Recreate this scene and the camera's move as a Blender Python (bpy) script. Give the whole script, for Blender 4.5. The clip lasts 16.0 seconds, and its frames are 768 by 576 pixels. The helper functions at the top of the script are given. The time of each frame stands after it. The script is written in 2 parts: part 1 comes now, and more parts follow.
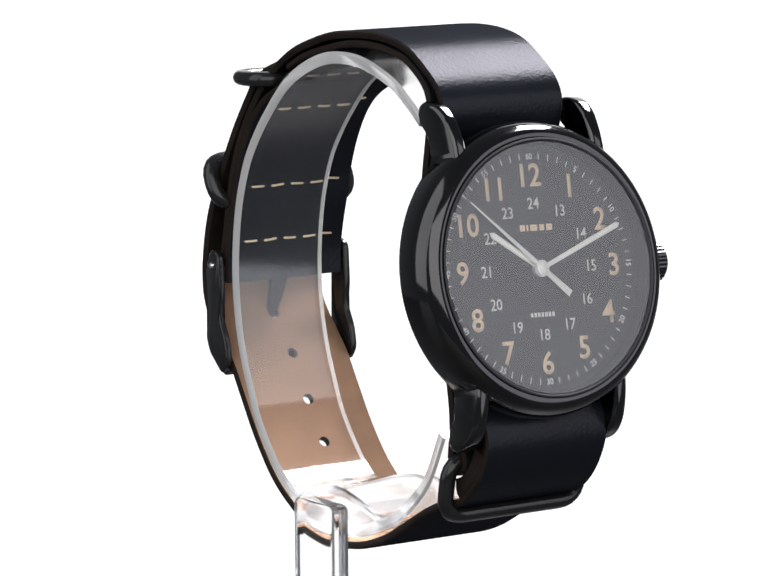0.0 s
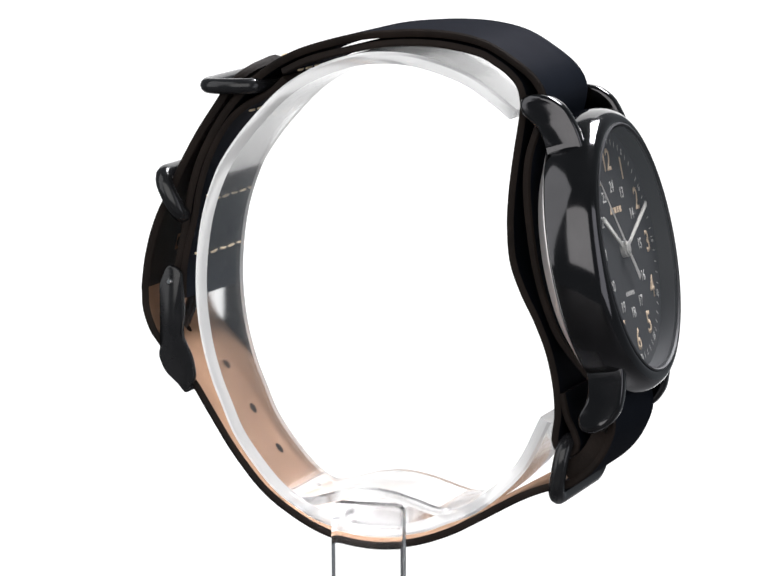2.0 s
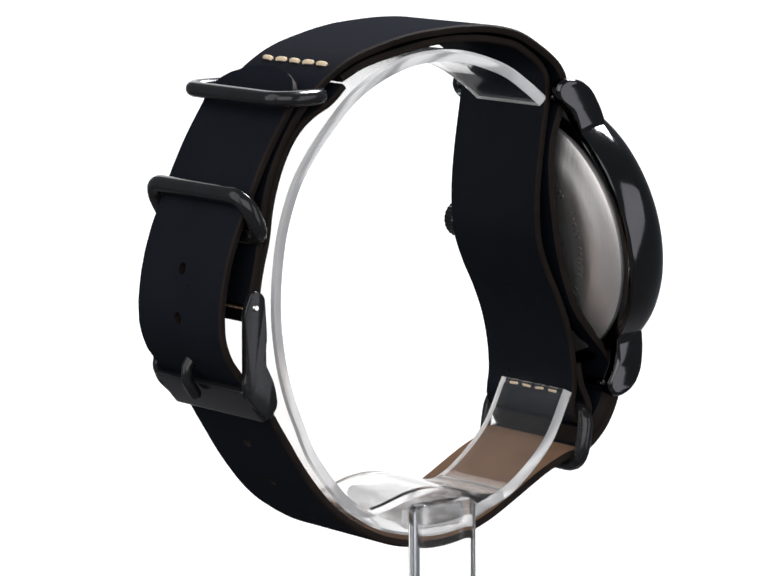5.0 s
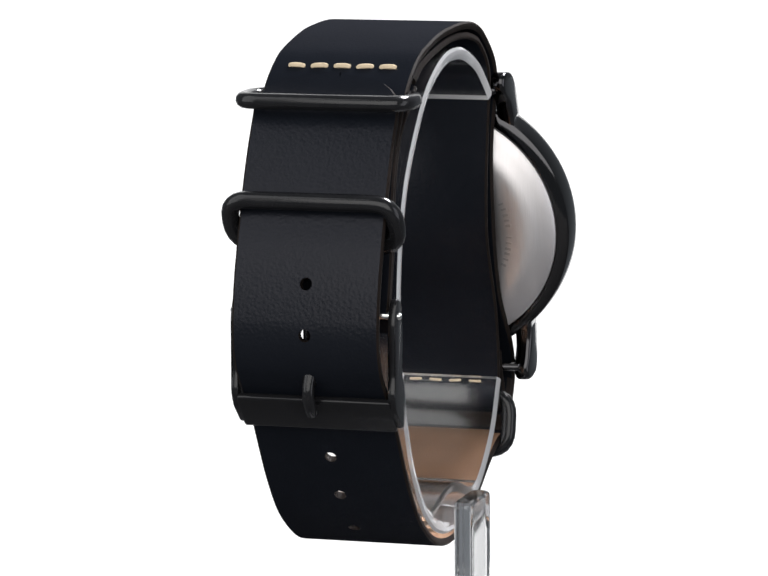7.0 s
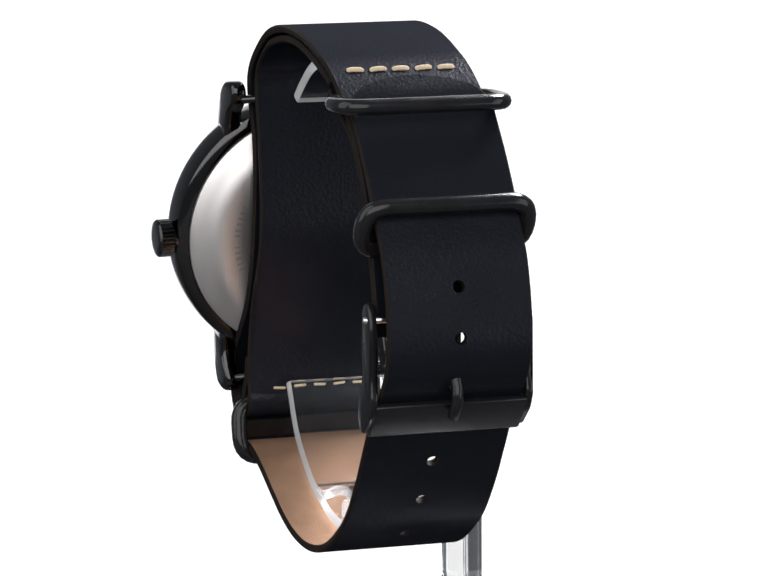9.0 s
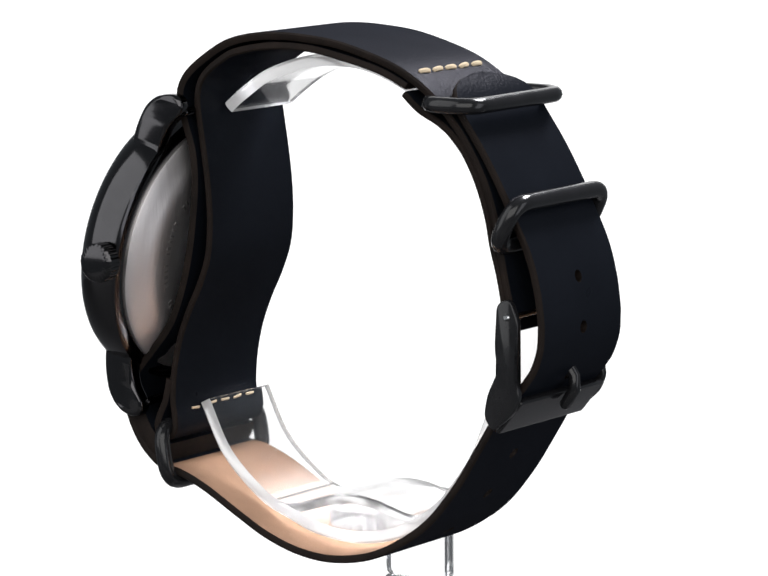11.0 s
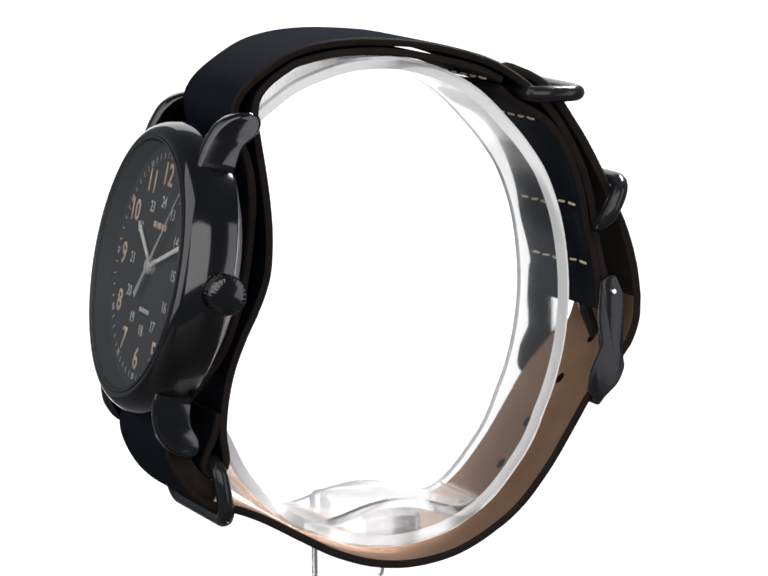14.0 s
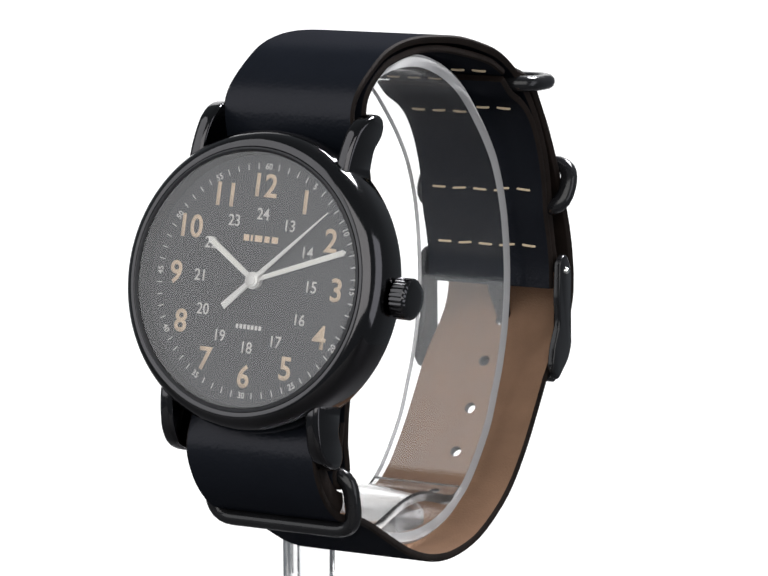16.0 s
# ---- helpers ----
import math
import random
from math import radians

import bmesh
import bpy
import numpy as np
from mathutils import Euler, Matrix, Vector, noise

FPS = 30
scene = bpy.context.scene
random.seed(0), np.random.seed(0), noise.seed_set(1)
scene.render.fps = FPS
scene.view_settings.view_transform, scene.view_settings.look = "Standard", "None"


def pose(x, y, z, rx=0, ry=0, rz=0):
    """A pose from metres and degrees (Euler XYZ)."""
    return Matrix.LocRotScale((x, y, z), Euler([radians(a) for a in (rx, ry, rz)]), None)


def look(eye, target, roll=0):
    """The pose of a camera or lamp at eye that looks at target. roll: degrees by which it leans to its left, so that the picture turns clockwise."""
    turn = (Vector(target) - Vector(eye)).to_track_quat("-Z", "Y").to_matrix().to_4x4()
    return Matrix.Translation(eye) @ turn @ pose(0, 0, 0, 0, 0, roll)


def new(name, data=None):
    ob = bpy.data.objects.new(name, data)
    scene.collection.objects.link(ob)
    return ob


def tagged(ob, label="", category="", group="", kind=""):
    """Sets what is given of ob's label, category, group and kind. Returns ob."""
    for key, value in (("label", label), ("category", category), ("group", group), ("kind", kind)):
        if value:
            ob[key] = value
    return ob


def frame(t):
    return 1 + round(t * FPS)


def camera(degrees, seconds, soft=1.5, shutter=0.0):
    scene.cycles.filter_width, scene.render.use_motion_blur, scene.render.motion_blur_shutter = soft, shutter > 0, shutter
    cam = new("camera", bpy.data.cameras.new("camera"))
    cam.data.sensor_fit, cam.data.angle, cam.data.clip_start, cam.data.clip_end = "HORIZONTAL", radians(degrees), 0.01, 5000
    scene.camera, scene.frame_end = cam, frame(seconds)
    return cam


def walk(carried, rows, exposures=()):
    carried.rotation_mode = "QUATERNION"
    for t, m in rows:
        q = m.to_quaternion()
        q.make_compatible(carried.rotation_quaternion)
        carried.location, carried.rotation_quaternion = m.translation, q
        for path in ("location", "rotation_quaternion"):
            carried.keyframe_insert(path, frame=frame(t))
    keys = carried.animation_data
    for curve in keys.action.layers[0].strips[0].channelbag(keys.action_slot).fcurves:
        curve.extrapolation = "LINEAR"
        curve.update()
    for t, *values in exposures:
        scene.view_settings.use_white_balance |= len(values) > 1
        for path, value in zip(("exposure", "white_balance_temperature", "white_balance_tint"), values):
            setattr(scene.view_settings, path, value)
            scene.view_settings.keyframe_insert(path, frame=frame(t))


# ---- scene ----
# ---- camera: it stands still before a slowly turning display stand ----
cam = camera(10.799, 16.0, soft=1.6)
EYE = Vector((0.0, -0.562, 0.200))
TARGET = EYE + Vector((-0.001034, 0.98996, -0.14137))
walk(cam, [(0.0, look(EYE, TARGET, -0.314)), (16.0, look(EYE, TARGET, -0.314))])

# the stand's way: seconds, degrees of turn from the back view, and its drift in millimetres across and away
TURN = [(0, -144.73, -0.01, 5.38), (0.5, -135.73, -0.03, 6.28), (1, -126.67, -0.2, 6.8), (1.5, -117.68, -0.39, 7.0), (2, -108.8, -0.7, 7.18),
        (2.5, -99.73, -1.09, 7.15), (3, -90.71, -1.43, 7.05), (4.25, -67.6, -2.05, 5.9), (5.5, -44.5, -2.19, 4.01), (6, -35.3, -2.11, 3.15),
        (6.5, -26.1, -1.88, 2.05), (7, -16.84, -1.6, 0.89), (7.5, -7.68, -1.06, -0.23), (8, 1.21, -0.37, -1.34), (8.5, 10.57, -1.03, -2.14),
        (9, 19.62, -1.47, -2.77), (10.25, 42.6, -1.45, -4.6), (11.5, 65.6, -0.85, -6.1), (12, 74.7, -0.48, -6.5), (12.5, 83.9, -0.15, -6.75),
        (13, 93.0, 0.22, -6.8), (13.5, 102.2, 0.63, -6.6), (14, 111.4, 0.89, -6.2), (14.5, 120.65, 1.16, -5.6), (15, 129.8, 1.3, -4.9),
        (15.5, 139.0, 1.3, -4.1), (16, 148.25, 0.98, -3.6)]

# ---- world and lights ----
world = bpy.data.worlds.new("studio")
scene.world = world
world.use_nodes = True
bg = world.node_tree.nodes["Background"]
bg.inputs[0].default_value = (0.85, 0.92, 1.0, 1)
bg.inputs[1].default_value = 0.18
scene.view_settings.exposure = 0.0


def softbox(name, eye, target, w, h, watts, colour=(1, 1, 1), roll=0):
    data = bpy.data.lights.new(name, "AREA")
    data.shape, data.size, data.size_y, data.energy, data.color = "RECTANGLE", w, h, watts, colour
    ob = new(name, data)
    ob.matrix_world = look(eye, target, roll)
    return ob


MID = (0, 0, 0.125)
TOP_ROLL = 65.3
softbox("softbox_top", (0.25, 0.275, 0.60), (0, 0, 0.15), 0.15, 0.28, 7.6, (0.96, 0.96, 1.0), TOP_ROLL)
softbox("softbox_right", (0.58, -0.29, 0.20), (0, 0, 0.13), 0.30, 0.62, 1.05, (0.92, 0.93, 1.0), -25.0)
softbox("softbox_left", (-0.60, -0.22, 0.46), (0, 0, 0.13), 0.58, 0.96, 3.0, (0.98, 0.985, 1.0))
softbox("softbox_front", (-0.08, -1.26, 0.62), MID, 1.7, 1.2, 15.5, (1.0, 0.985, 0.97))


# ---- materials ----
def nodes_of(name):
    m = bpy.data.materials.new(name)
    m.use_nodes = True
    nt = m.node_tree
    return m, nt, nt.nodes["Principled BSDF"]


def material(name, colour, rough=0.5, metal=0.0, spread=0.25, scale=600.0, fine=2500.0, bump=0.15, rough_spread=0.1, coat=0.0,
             stretch=(1, 1, 1), depth=0.00012, cells=False, spec=0.5):
    """A surface with variation at two scales in colour, gloss and relief."""
    m, nt, p = nodes_of(name)
    tc = nt.nodes.new("ShaderNodeTexCoord")
    mp = nt.nodes.new("ShaderNodeMapping")
    mp.inputs["Scale"].default_value = stretch
    nt.links.new(tc.outputs["Object"], mp.inputs["Vector"])
    big = nt.nodes.new("ShaderNodeTexNoise")
    big.inputs["Scale"].default_value, big.inputs["Detail"].default_value = scale, 4
    nt.links.new(mp.outputs[0], big.inputs["Vector"])
    if cells:
        small = nt.nodes.new("ShaderNodeTexVoronoi")
        small.feature = "SMOOTH_F1"
        small.inputs["Scale"].default_value = fine
        relief = small.outputs["Distance"]
    else:
        small = nt.nodes.new("ShaderNodeTexNoise")
        small.inputs["Scale"].default_value, small.inputs["Detail"].default_value = fine, 6
        relief = small.outputs[0]
    nt.links.new(mp.outputs[0], small.inputs["Vector"])
    ramp = nt.nodes.new("ShaderNodeMix")
    ramp.data_type = "RGBA"
    ramp.inputs[6].default_value = (*[c * (1 - spread) for c in colour], 1)
    ramp.inputs[7].default_value = (*[min(1, c * (1 + spread)) for c in colour], 1)
    nt.links.new(big.outputs[0], ramp.inputs[0])
    nt.links.new(ramp.outputs[2], p.inputs["Base Color"])
    mr = nt.nodes.new("ShaderNodeMapRange")
    mr.inputs[3].default_value, mr.inputs[4].default_value = max(0.02, rough - rough_spread), min(1, rough + rough_spread)
    nt.links.new(big.outputs[0], mr.inputs[0])
    nt.links.new(mr.outputs[0], p.inputs["Roughness"])
    bm_ = nt.nodes.new("ShaderNodeBump")
    bm_.inputs["Strength"].default_value, bm_.inputs["Distance"].default_value = bump, depth
    nt.links.new(relief, bm_.inputs["Height"])
    nt.links.new(bm_.outputs[0], p.inputs["Normal"])
    p.inputs["Metallic"].default_value, p.inputs["Coat Weight"].default_value = metal, coat
    p.inputs["Specular IOR Level"].default_value = spec
    return m


def leather(name, colour, rough, gloss):
    """Black dyed leather: dull body colour under a faint waxed gloss, fine pores and soft patches."""
    m, nt, p = nodes_of(name)
    nt.nodes.remove(p)
    tc = nt.nodes.new("ShaderNodeTexCoord")
    patch, grain, pores = (nt.nodes.new(k) for k in ("ShaderNodeTexNoise", "ShaderNodeTexVoronoi", "ShaderNodeTexNoise"))
    patch.inputs["Scale"].default_value, pores.inputs["Scale"].default_value, pores.inputs["Detail"].default_value = 130, 3800, 3
    grain.feature = "SMOOTH_F1"
    grain.inputs["Scale"].default_value = 2300
    for n in (patch, grain, pores):
        nt.links.new(tc.outputs["Object"], n.inputs["Vector"])
    mix = nt.nodes.new("ShaderNodeMix")
    mix.data_type = "RGBA"
    mix.inputs[6].default_value, mix.inputs[7].default_value = (*[c * 0.88 for c in colour], 1), (*[c * 1.2 for c in colour], 1)
    nt.links.new(patch.outputs[0], mix.inputs[0])
    high = nt.nodes.new("ShaderNodeMath")
    high.operation = "MULTIPLY_ADD"
    high.inputs[1].default_value = 0.6
    nt.links.new(pores.outputs[0], high.inputs[0])
    nt.links.new(grain.outputs["Distance"], high.inputs[2])
    bump = nt.nodes.new("ShaderNodeBump")
    bump.inputs["Strength"].default_value, bump.inputs["Distance"].default_value = 0.25, 0.00013
    nt.links.new(high.outputs[0], bump.inputs["Height"])
    mr = nt.nodes.new("ShaderNodeMapRange")
    mr.inputs[3].default_value, mr.inputs[4].default_value = rough - 0.03, rough + 0.03
    nt.links.new(patch.outputs[0], mr.inputs[0])
    body, shine, both = (nt.nodes.new(k) for k in ("ShaderNodeBsdfDiffuse", "ShaderNodeBsdfGlossy", "ShaderNodeMixShader"))
    nt.links.new(mix.outputs[2], body.inputs["Color"])
    shine.inputs["Color"].default_value = (0.95, 0.93, 1.0, 1)
    nt.links.new(mr.outputs[0], shine.inputs["Roughness"])
    nt.links.new(bump.outputs[0], shine.inputs["Normal"])
    both.inputs[0].default_value = gloss
    nt.links.new(body.outputs[0], both.inputs[1])
    nt.links.new(shine.outputs[0], both.inputs[2])
    nt.links.new(both.outputs[0], nt.nodes["Material Output"].inputs["Surface"])
    return m


LEATHER = leather("black_leather", (0.0058, 0.0071, 0.0101), 0.29, 0.0155)
TAN = material("tan_suede", (0.195, 0.117, 0.075), 0.85, 0, 0.22, 260, 3500, 0.5, 0.08, spec=0.04)
EDGE = material("leather_edge_and_tail_shade", (0.011, 0.0075, 0.006), 0.7, 0, 0.9, 260, 3000, 0.5, 0.1, spec=0.12)
THREAD = material("tan_thread", (0.64, 0.52, 0.36), 0.8, 0, 0.25, 1500, 6000, 0.6, 0.1, spec=0.1)
BLACK = material("black_coated_metal", (0.045, 0.044, 0.046), 0.11, 1.0, 0.2, 300, 4000, 0.02, 0.04, coat=0.35)
WIRE = material("black_lacquered_wire", (0.010, 0.010, 0.011), 0.18, 0.0, 0.3, 400, 4000, 0.03, 0.06, coat=0.1, spec=0.3)
STEEL = material("brushed_steel", (0.74, 0.71, 0.70), 0.46, 1.0, 0.12, 220, 2500, 0.25, 0.1, stretch=(1, 0.08, 0.08))
ENGRAVED = material("engraved_steel", (0.52, 0.50, 0.49), 0.5, 1.0, 0.12, 220, 2500, 0.1, 0.1)
POLISHED = material("polished_steel", (0.78, 0.78, 0.76), 0.12, 1.0, 0.06, 400, 4000, 0.03, 0.04)
SILVER = material("silvered_metal", (0.72, 0.71, 0.68), 0.38, 0.55, 0.06, 400, 4000, 0.03, 0.05)
LUME = material("white_lume", (0.72, 0.71, 0.66), 0.6, 0, 0.05, 900, 5000, 0.2, 0.05)
DIAL = material("matte_black_dial", (0.021, 0.0215, 0.0245), 0.6, 0, 0.12, 90, 5000, 0.0, 0.08)
NUMERAL = material("sand_printing", (0.60, 0.46, 0.32), 0.7, 0, 0.08, 900, 6000, 0.1, 0.05)
WHITE = material("white_printing", (0.54, 0.53, 0.51), 0.7, 0, 0.08, 900, 6000, 0.1, 0.05)


def clear(name, ior, tint, rough):
    m, nt, p = nodes_of(name)
    p.inputs["Base Color"].default_value = (*tint, 1)
    p.inputs["Transmission Weight"].default_value, p.inputs["IOR"].default_value = 1.0, ior
    n = nt.nodes.new("ShaderNodeTexNoise")
    n.inputs["Scale"].default_value = 350
    mr = nt.nodes.new("ShaderNodeMapRange")
    mr.inputs[3].default_value, mr.inputs[4].default_value = rough * 0.4, rough * 1.6
    nt.links.new(n.outputs[0], mr.inputs[0])
    nt.links.new(mr.outputs[0], p.inputs["Roughness"])
    return m


ACRYLIC = clear("clear_acrylic", 1.49, (0.955, 0.955, 0.955), 0.08)
FROSTED = material("polished_acrylic_edge", (0.93, 0.93, 0.93), 0.14, 0, 0.06, 260, 1400, 0.05, 0.08)
FROSTED.node_tree.nodes["Principled BSDF"].inputs["Transmission Weight"].default_value = 0.62
MOULDED = clear("moulded_acrylic", 1.33, (0.86, 0.85, 0.85), 0.25)


def thin_glass(name, ior):
    """A thin flat pane: clear straight through, with a mirror gloss that grows towards grazing view."""
    m, nt, p = nodes_of(name)
    nt.nodes.remove(p)
    fresnel, through_, gloss, both = (nt.nodes.new(k) for k in ("ShaderNodeFresnel", "ShaderNodeBsdfTransparent", "ShaderNodeBsdfGlossy", "ShaderNodeMixShader"))
    fresnel.inputs["IOR"].default_value = ior
    gloss.inputs["Roughness"].default_value = 0.03
    nt.links.new(fresnel.outputs[0], both.inputs[0])
    nt.links.new(through_.outputs[0], both.inputs[1])
    nt.links.new(gloss.outputs[0], both.inputs[2])
    nt.links.new(both.outputs[0], nt.nodes["Material Output"].inputs["Surface"])
    return m


CRYSTAL = thin_glass("mineral_crystal", 1.82)
CRYSTAL_SIDE = thin_glass("crystal_underside", 1.001)

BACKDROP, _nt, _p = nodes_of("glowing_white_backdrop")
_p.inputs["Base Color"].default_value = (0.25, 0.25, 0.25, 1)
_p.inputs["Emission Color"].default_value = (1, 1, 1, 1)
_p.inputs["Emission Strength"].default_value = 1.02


TABLE = material("dark_laminate", (0.055, 0.055, 0.057), 0.4, 0, 0.04, 20, 900, 0.05, 0.08)

# ---- building helpers (lengths in millimetres) ----
MM = 0.001


def part(name, bm, mats, parent, label="", smooth=True, matrix=None):
    me = bpy.data.meshes.new(name)
    if matrix is not None:
        bm.transform(matrix)
    bm.transform(Matrix.Scale(MM, 4))
    bmesh.ops.recalc_face_normals(bm, faces=bm.faces) if smooth != "keep" else None
    bm.to_mesh(me)
    bm.free()
    for m in (mats if isinstance(mats, (list, tuple)) else [mats]):
        me.materials.append(m)
    if smooth:
        me.polygons.foreach_set("use_smooth", [True] * len(me.polygons))
        me.set_sharp_from_angle(angle=radians(38))
    ob = new(name, me)
    ob.parent = parent
    if label:
        tagged(ob, label)
    return ob


def thing(name, label, category, **kw):
    return tagged(new(name), label, category, **kw)


def spline(points, step=0.8):
    """Evenly spaced points along a smooth curve through the given ones."""
    p = [Vector(a) for a in points]
    p = [p[0] * 2 - p[1]] + p + [p[-1] * 2 - p[-2]]
    out = []
    for i in range(1, len(p) - 2):
        a, b, c, d = p[i - 1:i + 3]
        for k in range(24):
            t = k / 24
            out.append(0.5 * (2 * b + (c - a) * t + (2 * a - 5 * b + 4 * c - d) * t * t + (3 * b - a - 3 * c + d) * t ** 3))
    out.append(p[-2])
    dist = [0.0]
    for a, b in zip(out, out[1:]):
        dist.append(dist[-1] + (b - a).length)
    n = max(2, round(dist[-1] / step))
    even, j = [], 0
    for k in range(n + 1):
        s = dist[-1] * k / n
        while j < len(dist) - 2 and dist[j + 1] < s:
            j += 1
        f = (s - dist[j]) / max(1e-9, dist[j + 1] - dist[j])
        even.append(out[j].lerp(out[j + 1], f))
    return even


class Band:
    """A path in the strap's plane (y, z), with places along it and off it."""

    def __init__(self, points, step=0.25, lean=0.0):
        self.lean = lean
        self.p = spline(points, step)
        self.s = [0.0]
        for a, b in zip(self.p, self.p[1:]):
            self.s.append(self.s[-1] + (b - a).length)
        self.length = self.s[-1]

    def at(self, s, w, h):
        j = min(max(0, int(s / self.length * (len(self.p) - 1))), len(self.p) - 2)
        while j > 0 and self.s[j] > s:
            j -= 1
        while j < len(self.p) - 2 and self.s[j + 1] < s:
            j += 1
        f = (s - self.s[j]) / (self.s[j + 1] - self.s[j])
        c = self.p[j].lerp(self.p[j + 1], f)
        a, b = self.p[max(0, j - 2)], self.p[min(len(self.p) - 1, j + 3)]
        d = (b - a).normalized()
        n = Vector((-d[1], d[0]))
        q = c + n * h
        return Vector((w - self.lean * min(1.0, max(0.0, (q[1] - 128) / 26)) * min(1.0, max(0.0, (10 - q[0]) / 18)), q[0], q[1]))

    def near(self, y, z):
        return min(range(len(self.p)), key=lambda i: (self.p[i] - Vector((y, z))).length_squared) * self.length / (len(self.p) - 1)


def strip(band, half, low, high, holes=(), hole_r=0.85, centre=0.0, tip=0.0, chamfer=0.28, step=0.9, lining=None):
    """A flat band from height low to high off the path, with round holes through it. Faces: 0 high side, 1 low side, 2 edges."""
    bm = bmesh.new()
    cell = hole_r + 0.35
    stops = {0.0, band.length}
    for h in holes:
        stops |= {h - cell, h + cell}
    base = sorted(stops)
    s_list = []
    for a, b in zip(base, base[1:]):
        inside = any(abs((a + b) / 2 - h) < cell for h in holes)
        n = 1 if inside else max(1, round((b - a) / step))
        s_list += [a + (b - a) * k / n for k in range(n)]
    s_list.append(band.length)

    def width(s):
        if tip and s < tip:
            return half * max(0.12, math.sqrt(max(0.0, 1 - ((tip - s) / tip) ** 2.6)))
        return half

    mid = (low + high) / 2
    rows = []
    for s in s_list:
        w = width(s)
        cols = [-w, -w + chamfer, min(-cell, -w * 0.3) if w < 4 else -cell, max(cell, w * 0.3) if w < 4 else cell, w - chamfer, w]
        hi = [bm.verts.new(band.at(s, centre + x, high - (0.42 * (high - low) if k in (0, 5) else 0))) for k, x in enumerate(cols)]
        lo = [bm.verts.new(band.at(s, centre + x, low + (0.22 * (high - low) if k in (0, 5) else 0))) for k, x in enumerate(cols)]
        rows.append((hi, lo))

    def face(vs, m):
        f = bm.faces.new(vs)
        f.material_index = m

    for i in range(len(rows) - 1):
        (h0, l0), (h1, l1) = rows[i], rows[i + 1]
        s_mid = (s_list[i] + s_list[i + 1]) / 2
        hole = next((h for h in holes if abs(s_mid - h) < cell), None)
        for k in range(5):
            if k == 2 and hole is not None:
                rings = []
                for vs, height in ((( h0[2], h0[3], h1[3], h1[2]), high), ((l0[2], l0[3], l1[3], l1[2]), low)):
                    ring = []
                    for a in range(16):
                        ang = radians(-135 + 22.5 * a)
                        ring.append(bm.verts.new(band.at(hole + hole_r * math.sin(ang), centre + hole_r * math.cos(ang), height)))
                    m = 0 if height == high else 1
                    for q in range(4):
                        for e in range(-2, 2):
                            face((vs[q], ring[(4 * q + e) % 16], ring[(4 * q + e + 1) % 16]), m)
                        face((vs[q], ring[(4 * q + 2) % 16], vs[(q + 1) % 4]), m)
                    rings.append(ring)
                for a in range(16):
                    face((rings[0][a], rings[0][(a + 1) % 16], rings[1][(a + 1) % 16], rings[1][a]), 2)
                continue
            face((h0[k], h0[k + 1], h1[k + 1], h1[k]), 2 if k in (0, 4) else (0 if lining is None else lining(s_mid)))
            face((l0[k], l0[k + 1], l1[k + 1], l1[k]), 2 if k in (0, 4) else 1)
        for e in (0, 5):
            face((h0[e], h1[e], l1[e], l0[e]), 2)
    for hi, lo in (rows[0], rows[-1]):
        for k in range(5):
            face((hi[k], hi[k + 1], lo[k + 1], lo[k]), 2)
    return bm


def lathe(profile, n=96):
    """Turns a closed profile of (radius, height) round the z axis."""
    bm = bmesh.new()
    rings = []
    for r, z in profile:
        if r < 1e-6:
            rings.append([bm.verts.new((0, 0, z))])
        else:
            rings.append([bm.verts.new((r * math.cos(2 * math.pi * k / n), r * math.sin(2 * math.pi * k / n), z)) for k in range(n)])
    for a, b in zip(rings, rings[1:]):
        for k in range(n):
            j = (k + 1) % n
            vs = [a[k % len(a)], a[j % len(a)], b[j % len(b)], b[k % len(b)]]
            vs = list(dict.fromkeys(vs))
            if len(vs) > 2:
                bm.faces.new(vs)
    return bm


def rounded(points, r, n=4):
    """A polygon with its corners rounded off."""
    out = []
    for i, b in enumerate(points):
        a, c = Vector(points[i - 1]), Vector(points[(i + 1) % len(points)])
        b = Vector(b)
        k = min(r, 0.45 * (a - b).length, 0.45 * (c - b).length)
        p, q = b + (a - b).normalized() * k, b + (c - b).normalized() * k
        for t in range(n + 1):
            t /= n
            out.append(p * (1 - t) ** 2 + b * 2 * t * (1 - t) + q * t * t)
    return out


def slab(outline, x0, x1, bevel=0.0, round_n=1):
    """An outline in (y, z) drawn out from x0 to x1, edges eased."""
    bm = bmesh.new()
    c = sum((Vector(p) for p in outline), Vector((0, 0))) / len(outline)
    loops = []
    turn = [radians(90 * k / round_n) for k in range(round_n + 1)]
    levels = [(x0 + bevel * (1 - math.cos(t)), 1 - math.sin(t)) for t in turn] + [(x1 - bevel * (1 - math.cos(t)), 1 - math.sin(t)) for t in reversed(turn)]
    levels = levels if bevel else ((x0, 0.0), (x1, 0.0))
    for x, inset in levels:
        loops.append([bm.verts.new((x, *(Vector(p) + (c - Vector(p)).normalized() * inset * bevel))) for p in outline])
    n = len(outline)
    for a, b in zip(loops, loops[1:]):
        for k in range(n):
            bm.faces.new((a[k], a[(k + 1) % n], b[(k + 1) % n], b[k]))
    bm.faces.new(loops[0])
    bm.faces.new(loops[-1])
    bmesh.ops.triangulate(bm, faces=[f for f in bm.faces if len(f.verts) > 4])
    return bm


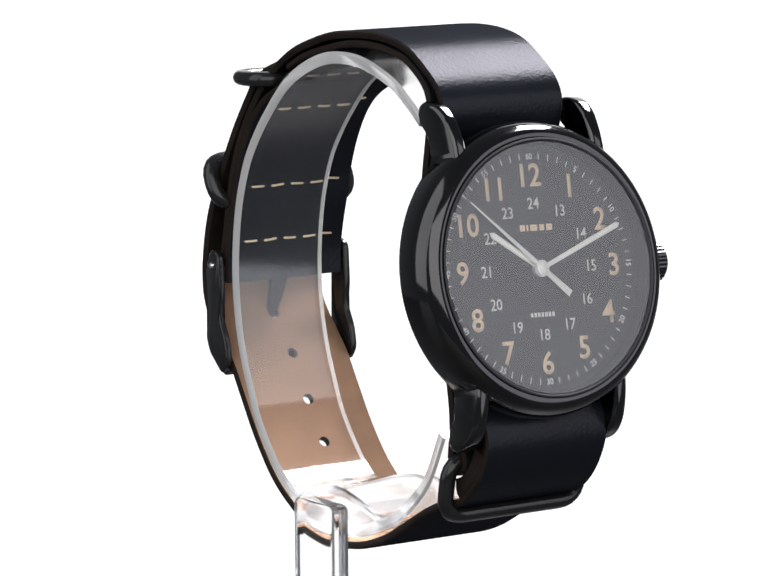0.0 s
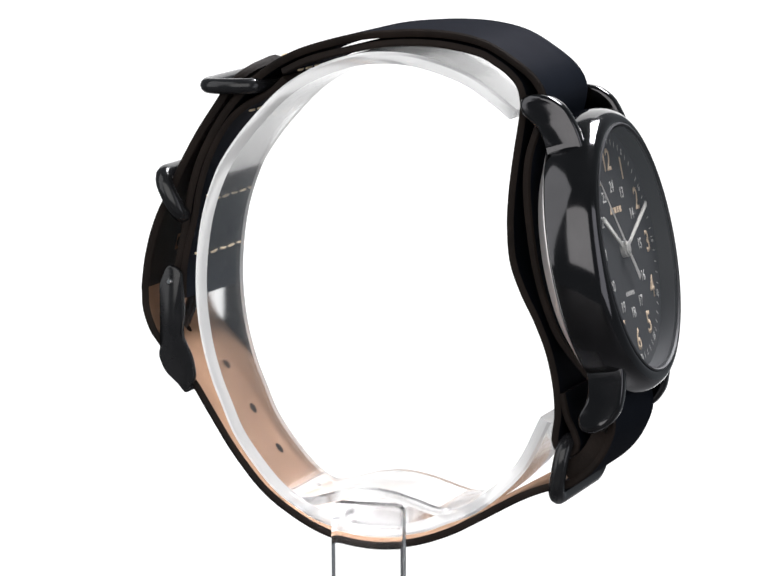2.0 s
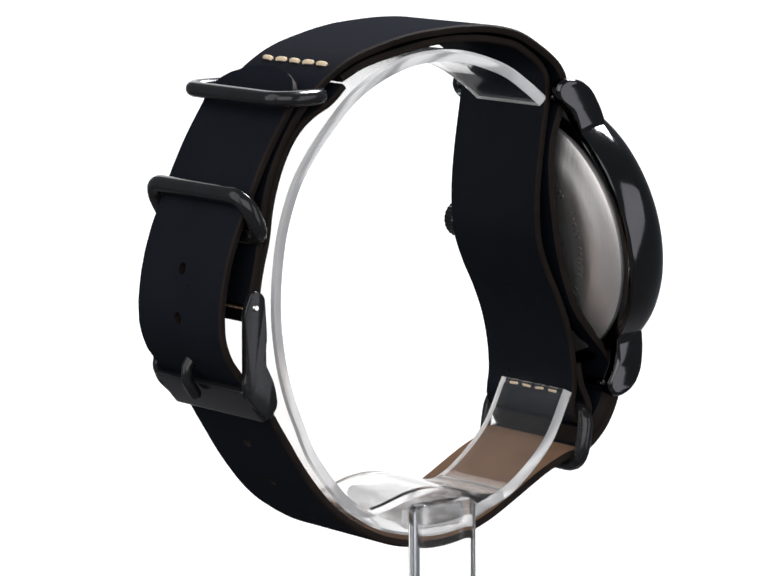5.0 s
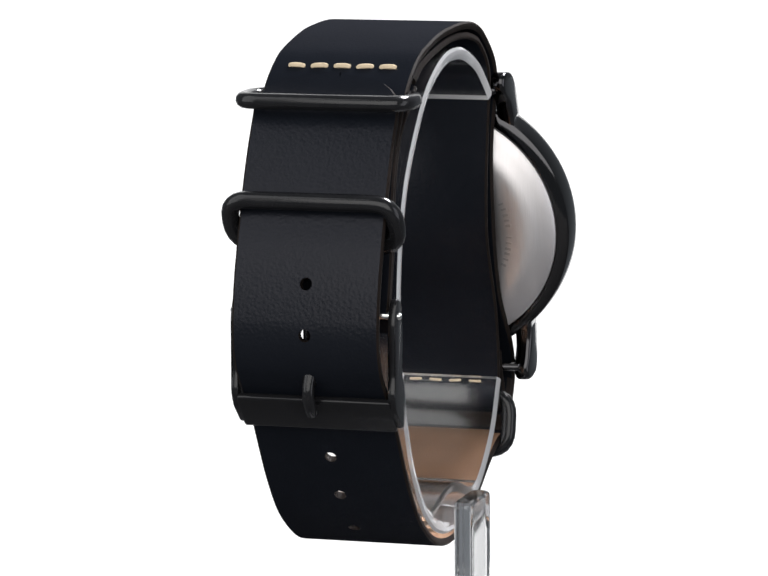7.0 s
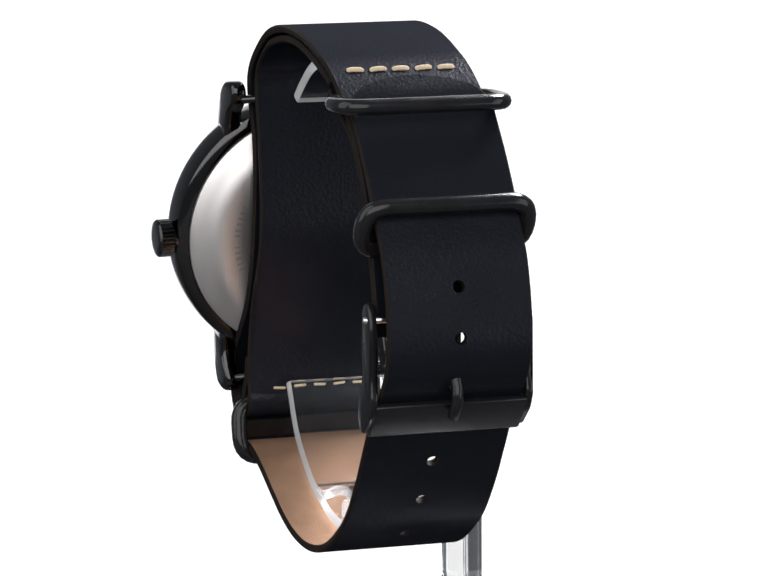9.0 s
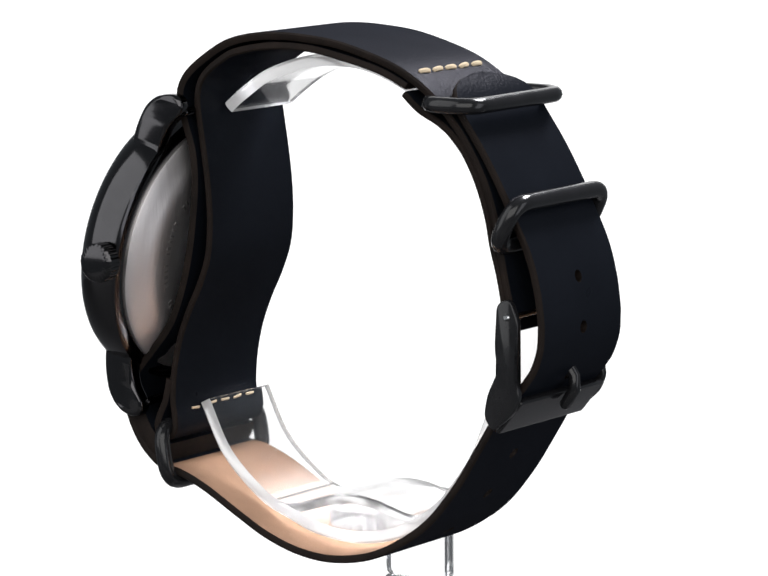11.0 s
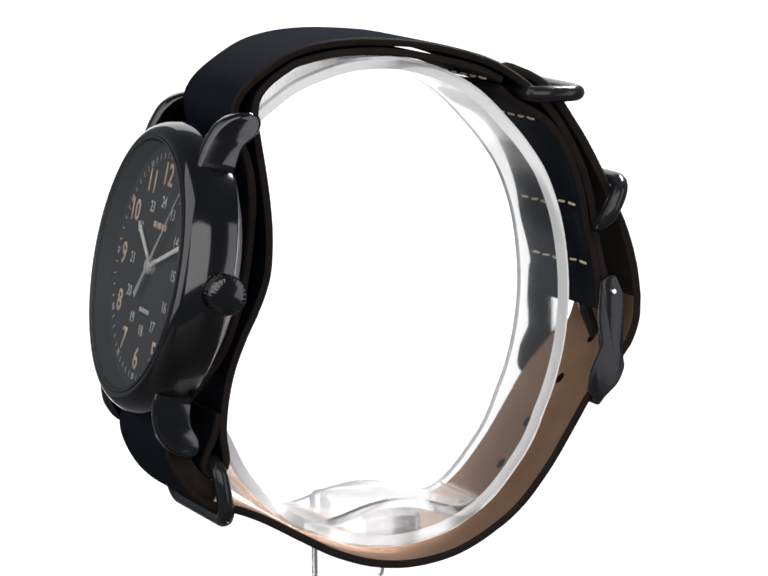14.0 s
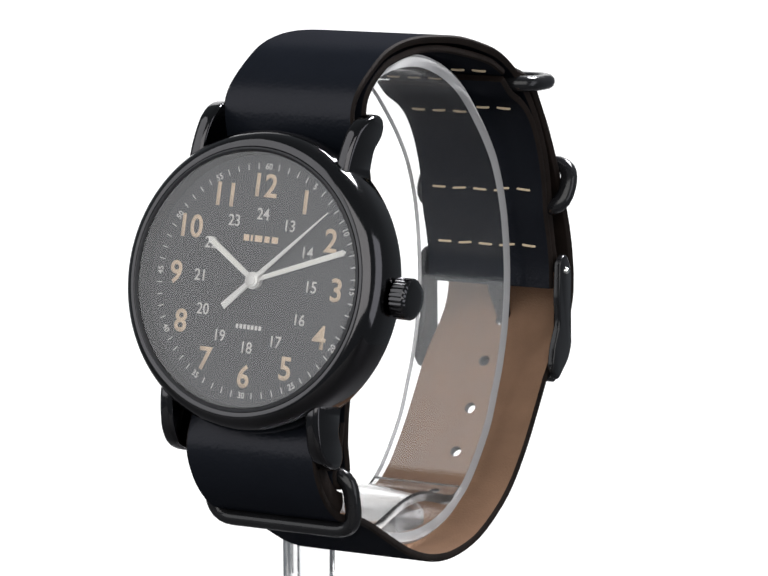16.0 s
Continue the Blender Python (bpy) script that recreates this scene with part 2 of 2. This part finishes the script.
def tube(path, r, n=12, closed=False, flat=1.0):
    bm = bmesh.new()
    rings = []
    path = [Vector(p) for p in path]
    m = len(path)
    side = None
    for i, p in enumerate(path):
        a = path[(i - 1) % m] if closed or i else p
        b = path[(i + 1) % m] if closed or i < m - 1 else p
        d = (b - a).normalized()
        if side is None:
            side = d.orthogonal().normalized()
        side = (side - d * side.dot(d)).normalized()
        up = d.cross(side)
        rings.append([bm.verts.new(p + (side * math.cos(2 * math.pi * k / n) + up * flat * math.sin(2 * math.pi * k / n)) * r) for k in range(n)])
    for a, b in list(zip(rings, rings[1:])) + ([(rings[-1], rings[0])] if closed else []):
        off = 0
        if closed and a is rings[-1]:
            off = min(range(n), key=lambda o: sum((a[k].co - b[(k + o) % n].co).length for k in range(n)))
        for k in range(n):
            bm.faces.new((a[k], a[(k + 1) % n], b[(k + 1 + off) % n], b[(k + off) % n]))
    if not closed:
        for ring, sgn, p in ((rings[0], -1, path[0]), (rings[-1], 1, path[-1])):
            d = (path[1] - path[0] if sgn < 0 else path[-1] - path[-2]).normalized() * sgn
            ring2 = [bm.verts.new(p + (v.co - p) * 0.6 + d * r * 0.55) for v in ring]
            for k in range(n):
                bm.faces.new((ring[k], ring[(k + 1) % n], ring2[(k + 1) % n], ring2[k]))
            bm.faces.new(ring2)
    return bm


def box(x0, x1, y0, y1, z0, z1, bevel=0.3):
    return slab(rounded([(y0, z0), (y1, z0), (y1, z1), (y0, z1)], max(0.05, bevel)), x0, x1, bevel)


# ---- backdrop ----
def backdrop():
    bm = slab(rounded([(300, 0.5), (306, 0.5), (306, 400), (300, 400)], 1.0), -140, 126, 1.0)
    tagged(part("backdrop", bm, BACKDROP, None), "white studio backdrop standing on the table, its lighting put in as glow", "backdrop", kind="structure")
    bm = slab(rounded([(-260, -18), (360, -18), (360, 0), (-260, 0)], 3.0), -430, 180, 1.0)
    tagged(part("table", bm, TABLE, None), "dark grey laminate studio table", "table", kind="structure")


backdrop()

# ---- the display stand ----
CX = 0.0          # middle of the strap across its width
CUFF_X = 3.0      # middle of the cuff
CUFF = [(22.4, 144.9), (19.6, 147.1), (15.5, 149.7), (9.6, 151.7), (4.8, 152.3), (-0.5, 151.9), (-5.9, 150.1), (-10.8, 147.2), (-15.5, 142.5),
        (-18.4, 138.9), (-20.5, 135.4), (-22.4, 130), (-23.4, 124), (-23.6, 118), (-22.9, 112), (-21.6, 107), (-20.1, 103.2), (-17.8, 98.2), (-13.3, 92.4),
        (-9.7, 89.5), (-5.2, 87.2), (1.3, 86.0), (7.9, 86.6), (12.6, 88.3), (17.2, 90.4), (23.2, 95.8), (27.0, 102.9)]


def display_stand():
    ob = thing("watch_display_stand", "clear acrylic C-cuff watch stand on a slim stem", "display stand")
    cuff = Band(CUFF)
    part("cuff", strip(cuff, 7.5, -0.85, 0.85, centre=CUFF_X, chamfer=0.3), [ACRYLIC, ACRYLIC, FROSTED], ob, "clear curved acrylic cuff, open at the front")
    arch = Band([(15.2, 89.1), (12.6, 88.9), (10.2, 89.4), (8.0, 90.1), (5.0, 90.9), (1.8, 91.3), (-1.5, 91.0), (-4.5, 90.2), (-7.2, 89.5), (-9.0, 89.5), (-10.8, 90.4)])
    part("arch", strip(arch, 7.4, -0.7, 0.7, centre=CUFF_X, chamfer=0.3), [ACRYLIC, ACRYLIC, MOULDED], ob, "raised clear acrylic arch inside the cuff")
    part("tongue", box(-3.5, 11.6, -2.8, 7.1, 86.3, 89.8, 1.2), MOULDED, ob, "cloudy acrylic tongue under the arch")
    up = Matrix(((0, 1, 0, 0), (0, 0, 1, 0), (1, 0, 0, 0), (0, 0, 0, 1)))
    stem = slab(rounded([(11.8, -3.2), (14.6, -3.2), (14.6, 7.5), (11.8, 7.5)], 1.25, 14), 77.2, 90.3, 0.9, 3)
    part("stem", stem, ACRYLIC, ob, "flat clear acrylic stem", smooth=False, matrix=up)
    post = slab(rounded([(11.6, -3.4), (14.8, -3.4), (14.8, 7.7), (11.6, 7.7)], 1.25, 14), 3.0, 77.2, 0.5)
    part("post", post, ACRYLIC, ob, "flat clear acrylic post under the stem", smooth=False, matrix=up)
    part("base_plate", slab(rounded([(-30, 0.2), (30, 0.2), (30, 3.0), (-30, 3.0)], 0.5), -22, 40, 0.4), ACRYLIC, ob, "clear acrylic base plate")
    for piece in ob.children:
        piece.visible_shadow = False
    return ob


STAND = display_stand()

# ---- the wristwatch ----
WATCH = thing("wristwatch", "black wristwatch with sand numerals, black leather strap buckled round the stand", "wristwatch")
TILT = radians(11.3)
FACE = Matrix(((-1, 0, 0, 0.0), (0, -math.sin(TILT), math.cos(TILT), 35.8), (0, math.cos(TILT), math.sin(TILT), 125.7), (0, 0, 0, 1)))
ROLL = 1.7        # degrees by which the case sits turned in its strap
FACE = FACE @ Matrix.Rotation(radians(-ROLL), 4, "Z")

LONG = [(-16.4, 150.9), (-18.8, 148.6), (-21.2, 145.1), (-24.0, 140.9), (-26.6, 136.2), (-28.3, 132.6), (-30.1, 128.8), (-31.5, 124.4), (-32.2, 120.0), (-32.3, 117.4),
        (-31.9, 114.9), (-30.6, 112.0), (-28.0, 109.0), (-25.1, 105.7), (-22.5, 101.6), (-18.8, 95.9), (-14.5, 90.8), (-9.7, 87.3), (-4.5, 84.9), (1.6, 83.9), (7.2, 84.4),
        (12.5, 86.1), (17.0, 88.4), (23.0, 91.7), (27.2, 93.4), (30.6, 94.2), (33.9, 97.0), (36.0, 100.8), (36.3, 103.8), (34.8, 107.2),
        (32.0, 110.5), (28.8, 114.5), (26.8, 119.2), (25.5, 124), (24.7, 129), (24.2, 134.5), (24.5, 139), (25.6, 142.6), (26.4, 145.2), (26.5, 147.7), (25.0, 150.1),
        (21.7, 152.6), (18.2, 154.5), (14.0, 155.5), (9.4, 155.8), (4.7, 155.6), (0, 155.1), (-4.8, 154.0), (-9.5, 152.5), (-13.4, 150.4),
        (-16.7, 147.8), (-19.7, 144.5), (-22.1, 140.8), (-24.0, 136.8), (-25.3, 132.3), (-26.0, 128), (-26.9, 123.6), (-27.8, 120.3)]
SHORT = [(-11.6, 149.9), (-7.6, 151.7), (-1.6, 153.2), (5, 154.3), (11.5, 154.3), (17.1, 153.3), (19.4, 152.2), (21.6, 150.7), (23.2, 148.8), (23.7, 146.3), (23.4, 143.6),
         (22.6, 138.6), (22.0, 133.8), (21.8, 129.3), (22.2, 124.6), (23.7, 120.4), (25.6, 116.6), (27.3, 112.3), (28.3, 107.8), (28.6, 103.7), (28.3, 101.4), (28.2, 99.8), (28.9, 98.5), (30.3, 98.2), (31.4, 99.2), (31.0, 101.2), (30.0, 103.2), (29.5, 105.2), (29.2, 106.6)]
LINER = [(-11.2, 148.9), (-13.5, 146.9), (-16.6, 145.3), (-18.9, 143.5), (-20.9, 140.9), (-22.7, 137.2), (-24.0, 133), (-24.7, 129), (-25.7, 125.2), (-26.4, 121.4), (-26.5, 117.6)]


def capsule(length, r, n=8):
    bm = tube([(-length / 2 + r, 0, 0), (-length / 4, 0, r * 0.35), (0, 0, r * 0.45), (length / 4, 0, r * 0.35), (length / 2 - r, 0, 0)], r, n, flat=0.75)
    return bm


def stitches(parent, band, s, h, xs, length=2.3, r=0.3, sgn=1):
    """A row of thread stitches across a band, each a piece of its own."""
    me = None
    o, n = band.at(s, 0, h), band.at(s, 0, h + sgn)
    up = (n - o).normalized()
    x = Vector((1, 0, 0))
    fwd = up.cross(x)
    for k, at in enumerate(xs):
        a = radians((-4, 3, -2, 5, 0, -3)[k % 6])
        m = Matrix((x * math.cos(a) + fwd * math.sin(a), -x * math.sin(a) + fwd * math.cos(a), up)).transposed().to_4x4()
        m.translation = (o + x * at) * MM
        if me is None:
            ob = part("stitch", capsule(length, r), THREAD, parent, "sand thread stitch")
            me = ob.data
        else:
            ob = new("stitch", me)
            ob.parent = parent
        ob.matrix_basis = m


def strap():
    long = Band(LONG, lean=1.0)
    holes = [long.near(*p) for p in ((-31.5, 124.5), (-32.3, 117.7), (-30.3, 111.5), (-25.2, 106.3), (-20.9, 100.0), (-16.6, 94.4), (-10.6, 88.8))]
    half = 10.2
    tail_shade, front = long.near(-32.3, 118.6), long.near(29.5, 94.2)
    strap_ob = part("long_strap", strip(long, half, -0.55, 0.55, holes, centre=CX, tip=6.5, lining=lambda s: 2 if s < tail_shade else 0 if s < front else 1), [TAN, LEATHER, EDGE], WATCH,
                    "black leather strap, tan suede inside, tail darkened inside as shade, punched with holes")
    short = Band(SHORT, lean=1.0)
    short_ob = part("short_strap", strip(short, half - 0.15, -0.5, 0.5, centre=CX), [LEATHER, LEATHER, EDGE], WATCH, "black leather keeper strap behind the case")
    liner = Band(LINER, lean=1.0)
    liner_ob = part("strap_lining", strip(liner, half - 0.1, -0.5, 0.5, centre=CX), [LEATHER, LEATHER, EDGE], WATCH, "black leather lining at the buckle end")
    fold = Band([(29.8, 95.9), (31.4, 96.5), (33.1, 98.0), (34.4, 100.0), (35.0, 101.6)])
    part("strap_fold", strip(fold, half - 0.15, -1.3, 1.4, centre=CX), [LEATHER, LEATHER, EDGE], WATCH, "folded black leather end at the lower keeper")
    s = long.near(-12.2, 151.1)
    stitches(strap_ob, long, s, -0.62, [CX + 3.25 * k for k in (-2, -1, 0, 1, 2)], 2.7, 0.34, -1)
    row = [CX + 3.4 * k for k in (-2, -1, 0, 1, 2)]
    stitches(short_ob, short, short.near(-10.3, 150.4), -0.55, row, 2.3, 0.18, -1)
    for y, z in ((-17.6, 144.6), (-24.2, 132.0), (-26.0, 123.8)):
        stitches(liner_ob, liner, liner.near(y, z), 0.55, row, 2.3, 0.18, 1)
    stitches(short_ob, short, short.near(28.4, 101.9), -0.55, [CX + 0.6 + 3.0 * k for k in (-2, -1, 0, 1, 2)], 2.0, 0.22, -1)


strap()


def keeper(inner, outer, half, r, x=0.0):
    """A rounded oblong wire loop round the strap."""
    a, b = Vector(inner), Vector(outer)
    d = (b - a).normalized()
    length = (b - a).length
    outline = rounded([(-half, 0), (half, 0), (half, length), (-half, length)], min(length / 2.05, 3.0), 6)
    path = [(x + p[0], a[0] + d[0] * p[1], a[1] + d[1] * p[1]) for p in outline]
    return part("keeper", tube(path, r, 12, True), WIRE, WATCH, "black lacquered wire strap keeper")


keeper((-15.2, 147.9), (-22.9, 147.8), 11.55, 1.12, -0.8)
keeper((-26.3, 129.2), (-29.3, 135.2), 11.55, 1.22, -0.3)
keeper((29.9, 99.9), (28.5, 92.0), 11.2, 1.12)


def buckle():
    arm = rounded([(-28.3, 122.6), (-26.3, 121.9), (-25.9, 116.0), (-26.3, 112.6), (-24.7, 109.2), (-24.2, 106.3), (-25.6, 104.3), (-28.9, 107.2), (-29.9, 109.6), (-29.2, 111.6), (-29.6, 119.6)], 0.9)
    ob = part("buckle", slab(rounded([(-29.9, 108.6), (-26.1, 104.0), (-24.9, 104.8), (-28.8, 109.2)], 0.45), CX - 10.7, CX + 10.7, 0.3, 3), WIRE, WATCH, "black metal tang buckle")
    for x in (-11.5, 10.5):
        part("side_arm", slab(arm, CX + x, CX + x + 1.0, 0.3, 3), WIRE, ob)
    part("pin", tube([(CX - 11.65, -27.9, 120.1), (CX + 11.65, -27.9, 120.1)], 0.5), POLISHED, ob, "polished steel buckle pin")
    bm = tube([(0, -28.3, 119.6), (0, -28.9, 116.0), (0, -30.2, 112.7), (0, -31.4, 110.9), (0, -31.5, 109.2), (0, -30.0, 106.9)], 0.85, 12)
    for v in bm.verts:      # the prong widens towards the pin it turns on
        v.co.x = CX + v.co.x * (1 + min(1.0, max(0.0, (v.co.z - 112) / 6)))
    part("prong", bm, WIRE, ob, "black buckle prong through a strap hole")


buckle()


def case():
    SEAT = FACE @ Matrix.Translation((0, 0, -0.45))
    body = [(17.05, -1.0), (17.05, 1.9), (17.4, 2.2), (18.0, 2.25), (18.5, 2.05), (19.1, 1.5), (19.6, 0.7), (19.95, -0.4), (20.05, -1.6), (20.0, -3.9), (19.85, -4.6), (19.3, -4.95), (18.2, -5.05),
            (18.0, -4.6), (16.0, -4.6), (16.0, -1.0), (17.05, -1.0)]
    ob = part("case", lathe(body, 128), BLACK, WATCH, "glossy black round watch case", matrix=SEAT)
    part("bezel_ring", lathe([(17.0, 1.6), (17.0, 2.15), (17.2, 2.4), (17.42, 2.3), (17.4, 1.9), (17.0, 1.6)], 128), DIAL, ob, matrix=SEAT)
    back = [(18.05, -4.7), (18.05, -5.5), (17.6, -5.9), (16.6, -6.3), (15.4, -7.0), (14.6, -7.4), (13.6, -7.6), (9.0, -7.65), (8.8, -7.55), (0, -7.6)]
    part("case_back", lathe(back, 96), STEEL, ob, "brushed steel case back", matrix=SEAT)
    lug = [(12.5, 0.4), (15.6, 0.5), (18.4, 0.0), (21.0, -1.0), (22.6, -2.6), (23.3, -4.2), (23.6, -5.7), (23.2, -6.9), (22.3, -7.4), (21.0, -7.2), (18.7, -5.4), (16.0, -4.7), (12.5, -4.5)]
    for sy in (1, -1):
        for x0 in (-13.0, 10.5):
            outline = rounded([(y * sy, z) for y, z in lug], 3.0, 6)
            bm = slab(outline, x0, x0 + 2.5, 0.7, 5)
            for v in bm.verts:
                if abs(v.co.x) > 11.9:      # the outer flank leans in towards the dial
                    v.co.x -= math.copysign((v.co.z + 4.0) * 0.115, v.co.x)
            part("lug", bm, BLACK, ob, matrix=SEAT)
        part("spring_bar", tube([(-11, 21.2 * sy, -7.0), (11, 21.2 * sy, -7.0)], 0.6), BLACK, ob, matrix=SEAT)
    # crown with its knurling
    bm = bmesh.new()
    n = 72
    rings = []
    for x, r, knurl in ((19.0, 1.5, 0), (20.3, 1.5, 0), (20.3, 2.5, 1), (20.5, 2.75, 1), (22.3, 2.75, 1), (22.6, 2.45, 0), (22.75, 1.6, 0)):
        rings.append([bm.verts.new((x, (r - (0.1 if knurl and k % 3 == 0 else 0)) * math.cos(2 * math.pi * k / n), (r - (0.1 if knurl and k % 3 == 0 else 0)) * math.sin(2 * math.pi * k / n) - 3.4)) for k in range(n)])
    for a, b in zip(rings, rings[1:]):
        for k in range(n):
            bm.faces.new((a[k], a[(k + 1) % n], b[(k + 1) % n], b[k]))
    bm.faces.new(rings[-1])
    part("crown", bm, BLACK, ob, "knurled black winding crown", matrix=SEAT)
    glass = part("crystal", lathe([(0, 1.7), (17.0, 1.7), (17.0, 2.08), (16.85, 2.2), (0, 2.2)], 128), [CRYSTAL, CRYSTAL_SIDE], ob, "clear flat watch crystal", smooth=False, matrix=SEAT)
    out = (SEAT.to_3x3() @ Vector((0, 0, 1))).normalized()
    for f in glass.data.polygons:      # gloss on the outer face, plain below
        f.material_index = 0 if f.normal.dot(out) > 0.5 else 1
    glass.visible_shadow = False
    part("inner_ring", lathe([(16.7, -0.28), (17.02, -0.28), (17.02, 1.66), (16.9, 1.66), (16.7, -0.28)], 96), DIAL, ob, "matte black ring round the dial", matrix=SEAT)
    # worn engraving round the case back
    bm = bmesh.new()
    for k in range(84):
        if k % 14 in (0, 1, 7):
            continue
        piece = box(-0.14 - 0.1 * (k % 3 == 0), 0.14 + 0.1 * (k % 5 == 0), -0.42, 0.42, -0.03, 0.0, 0.01)
        piece.transform(SEAT @ Matrix.Rotation(radians(360 * k / 84), 4, "Z") @ Matrix.Translation((0, 11.6, -7.63)))
        me = bpy.data.meshes.new("letter")
        piece.to_mesh(me)
        piece.free()
        bm.from_mesh(me)
        bpy.data.meshes.remove(me)
    part("engraving", bm, ENGRAVED, ob, "worn engraving on the case back", smooth=False)


case()


def glyphs(text, height, condense, thick=0.03, bold=0.012):
    """A printed figure as a thin mesh, centred."""
    cu = bpy.data.curves.new("glyph", "FONT")
    cu.body, cu.align_x, cu.size, cu.resolution_u, cu.offset = text, "CENTER", 1.0, 3, bold
    tmp = bpy.data.objects.new("glyph", cu)
    me = bpy.data.meshes.new_from_object(tmp)
    bm = bmesh.new()
    bm.from_mesh(me)
    bpy.data.objects.remove(tmp)
    bpy.data.curves.remove(cu)
    bpy.data.meshes.remove(me)
    xs, ys = [v.co.x for v in bm.verts], [v.co.y for v in bm.verts]
    k = height / (max(ys) - min(ys))
    cx, cy = (max(xs) + min(xs)) / 2, (max(ys) + min(ys)) / 2
    for v in bm.verts:
        v.co = ((v.co.x - cx) * k * condense, (v.co.y - cy) * k, 0)
    top = bmesh.ops.extrude_face_region(bm, geom=bm.faces[:])
    for e in top["geom"]:
        if isinstance(e, bmesh.types.BMVert):
            e.co.z += thick
    return bm


DIAL_FACE = FACE @ Matrix.Translation((0, 0, -0.75))


def dial():
    ob = part("dial", lathe([(0, -0.4), (17.0, -0.4), (17.0, 0.0), (0, 0.0)], 96), DIAL, WATCH, "matte black dial with sand and white figures", matrix=DIAL_FACE)

    def printed(name, bm, mat, x, y, turn=0.0, z=0.012):
        return part(name, bm, mat, ob, smooth=False, matrix=DIAL_FACE @ Matrix.Translation((x, y, z)) @ Matrix.Rotation(radians(turn), 4, "Z"))

    for h in range(1, 13):
        a = radians(30 * h)
        printed("hour_numeral", glyphs(str(h), 3.15, 0.97, bold=0.018), NUMERAL, 12.65 * math.sin(a), 12.65 * math.cos(a))
        printed("inner_numeral", glyphs(str(h + 12), 1.55, 0.92), WHITE, 8.85 * math.sin(a), 8.85 * math.cos(a))
        flip = 180 if 3 < h < 9 else 0
        printed("minute_numeral", glyphs(str(5 * h).zfill(1), 0.85, 0.95), WHITE, 15.15 * math.sin(a), 15.15 * math.cos(a), -30 * h + flip)
    for k in range(60):
        if k % 5:
            a = radians(6 * k)
            bm = box(-0.06, 0.06, -0.42, 0.42, 0, 0.03, 0.01)
            printed("minute_mark", bm, WHITE, 15.15 * math.sin(a), 15.15 * math.cos(a), -6 * k)
    # maker's and lamp marks as plain blocks
    for k, w in enumerate((0.85, 0.3, 1.15, 0.8, 0.95)):
        x = (-1.95, -1.2, -0.25, 0.95, 2.05)[k]
        printed("logo_block", box(-w / 2, w / 2, -0.42, 0.42, 0, 0.03, 0.01), NUMERAL, x * 1.12, 5.55)
    for k in range(7):
        printed("mark_block", box(-0.2, 0.2, -0.3, 0.3, 0, 0.03, 0.01), WHITE, -1.95 + 0.6 * k, -6.15)
    return ob


dial()


def hand(name, outline, z, thick, mat, label, lume=None):
    """A hand pointing at twelve, turning on its own origin at the centre of the dial."""
    bm = slab([(p[0], p[1]) for p in outline], 0, thick, 0.04)
    bm.transform(Matrix(((0, 1, 0, 0), (0, 0, 1, 0), (1, 0, 0, z), (0, 0, 0, 1))))
    ob = part(name, bm, mat, WATCH, label, smooth=False)
    if lume:
        bm = slab(lume, 0, 0.05)
        bm.transform(Matrix(((0, 1, 0, 0), (0, 0, 1, 0), (1, 0, 0, z + thick + 0.004), (0, 0, 0, 1))))
        part("lume_inlay", bm, LUME, ob, "white luminous inlay", smooth=False)
    return ob


HOUR = hand("hour_hand", [(-0.34, -1.2), (0.34, -1.2), (0.45, 8.9), (0.0, 9.5), (-0.45, 8.9)], 0.35, 0.1, SILVER, "polished hour hand with white lume",
            [(-0.25, 2.2), (0.25, 2.2), (0.3, 8.5), (-0.3, 8.5)])
MINUTE = hand("minute_hand", [(-0.3, -1.2), (0.3, -1.2), (0.4, 14.3), (0.0, 14.8), (-0.4, 14.3)], 0.58, 0.1, SILVER, "polished minute hand with white lume",
              [(-0.2, 2.6), (0.2, 2.6), (0.25, 14.2), (-0.25, 14.2)])
SECOND = hand("second_hand", [(-0.22, -1.6), (-0.5, -5.6), (0.5, -5.6), (0.22, -1.6), (0.07, 14.4), (-0.07, 14.4)], 0.82, 0.06, SILVER, "slim polished second hand with a counterweight")
part("hub", lathe([(0, 0.74), (0.95, 0.74), (0.95, 0.94), (0.6, 1.0), (0.6, 1.1), (0, 1.15)], 32), SILVER, SECOND, "polished round hub")
part("collar", lathe([(0, 0.0), (1.15, 0.0), (1.15, 0.72), (0, 0.72)], 32), SILVER, MINUTE, "polished round collar")


# ---- what moves ----
def motions():
    for ob in (WATCH, STAND):
        walk(ob, [(t, pose(x * MM, y * MM, 0, 0, 0, a)) for t, a, x, y in TURN])
    face = DIAL_FACE.copy()
    face.translation = face.translation * MM
    walk(HOUR, [(t, face @ pose(0, 0, 0, 0, 0, -(304.4 - ROLL + t / 120))) for t in (0.0, 16.0)])
    walk(MINUTE, [(t, face @ pose(0, 0, 0, 0, 0, -(70.0 - ROLL + 0.1 * t))) for t in (0.0, 8.0, 16.0)])
    ticks = [(0.0, 0)]
    for k in range(16):
        ticks += [(k + 0.6, k), (k + 0.7, k + 1)]
    ticks.append((16.0, 16))
    walk(SECOND, [(t, face @ pose(0, 0, 0, 0, 0, -(312.4 - ROLL + 6 * n))) for t, n in ticks])


motions()
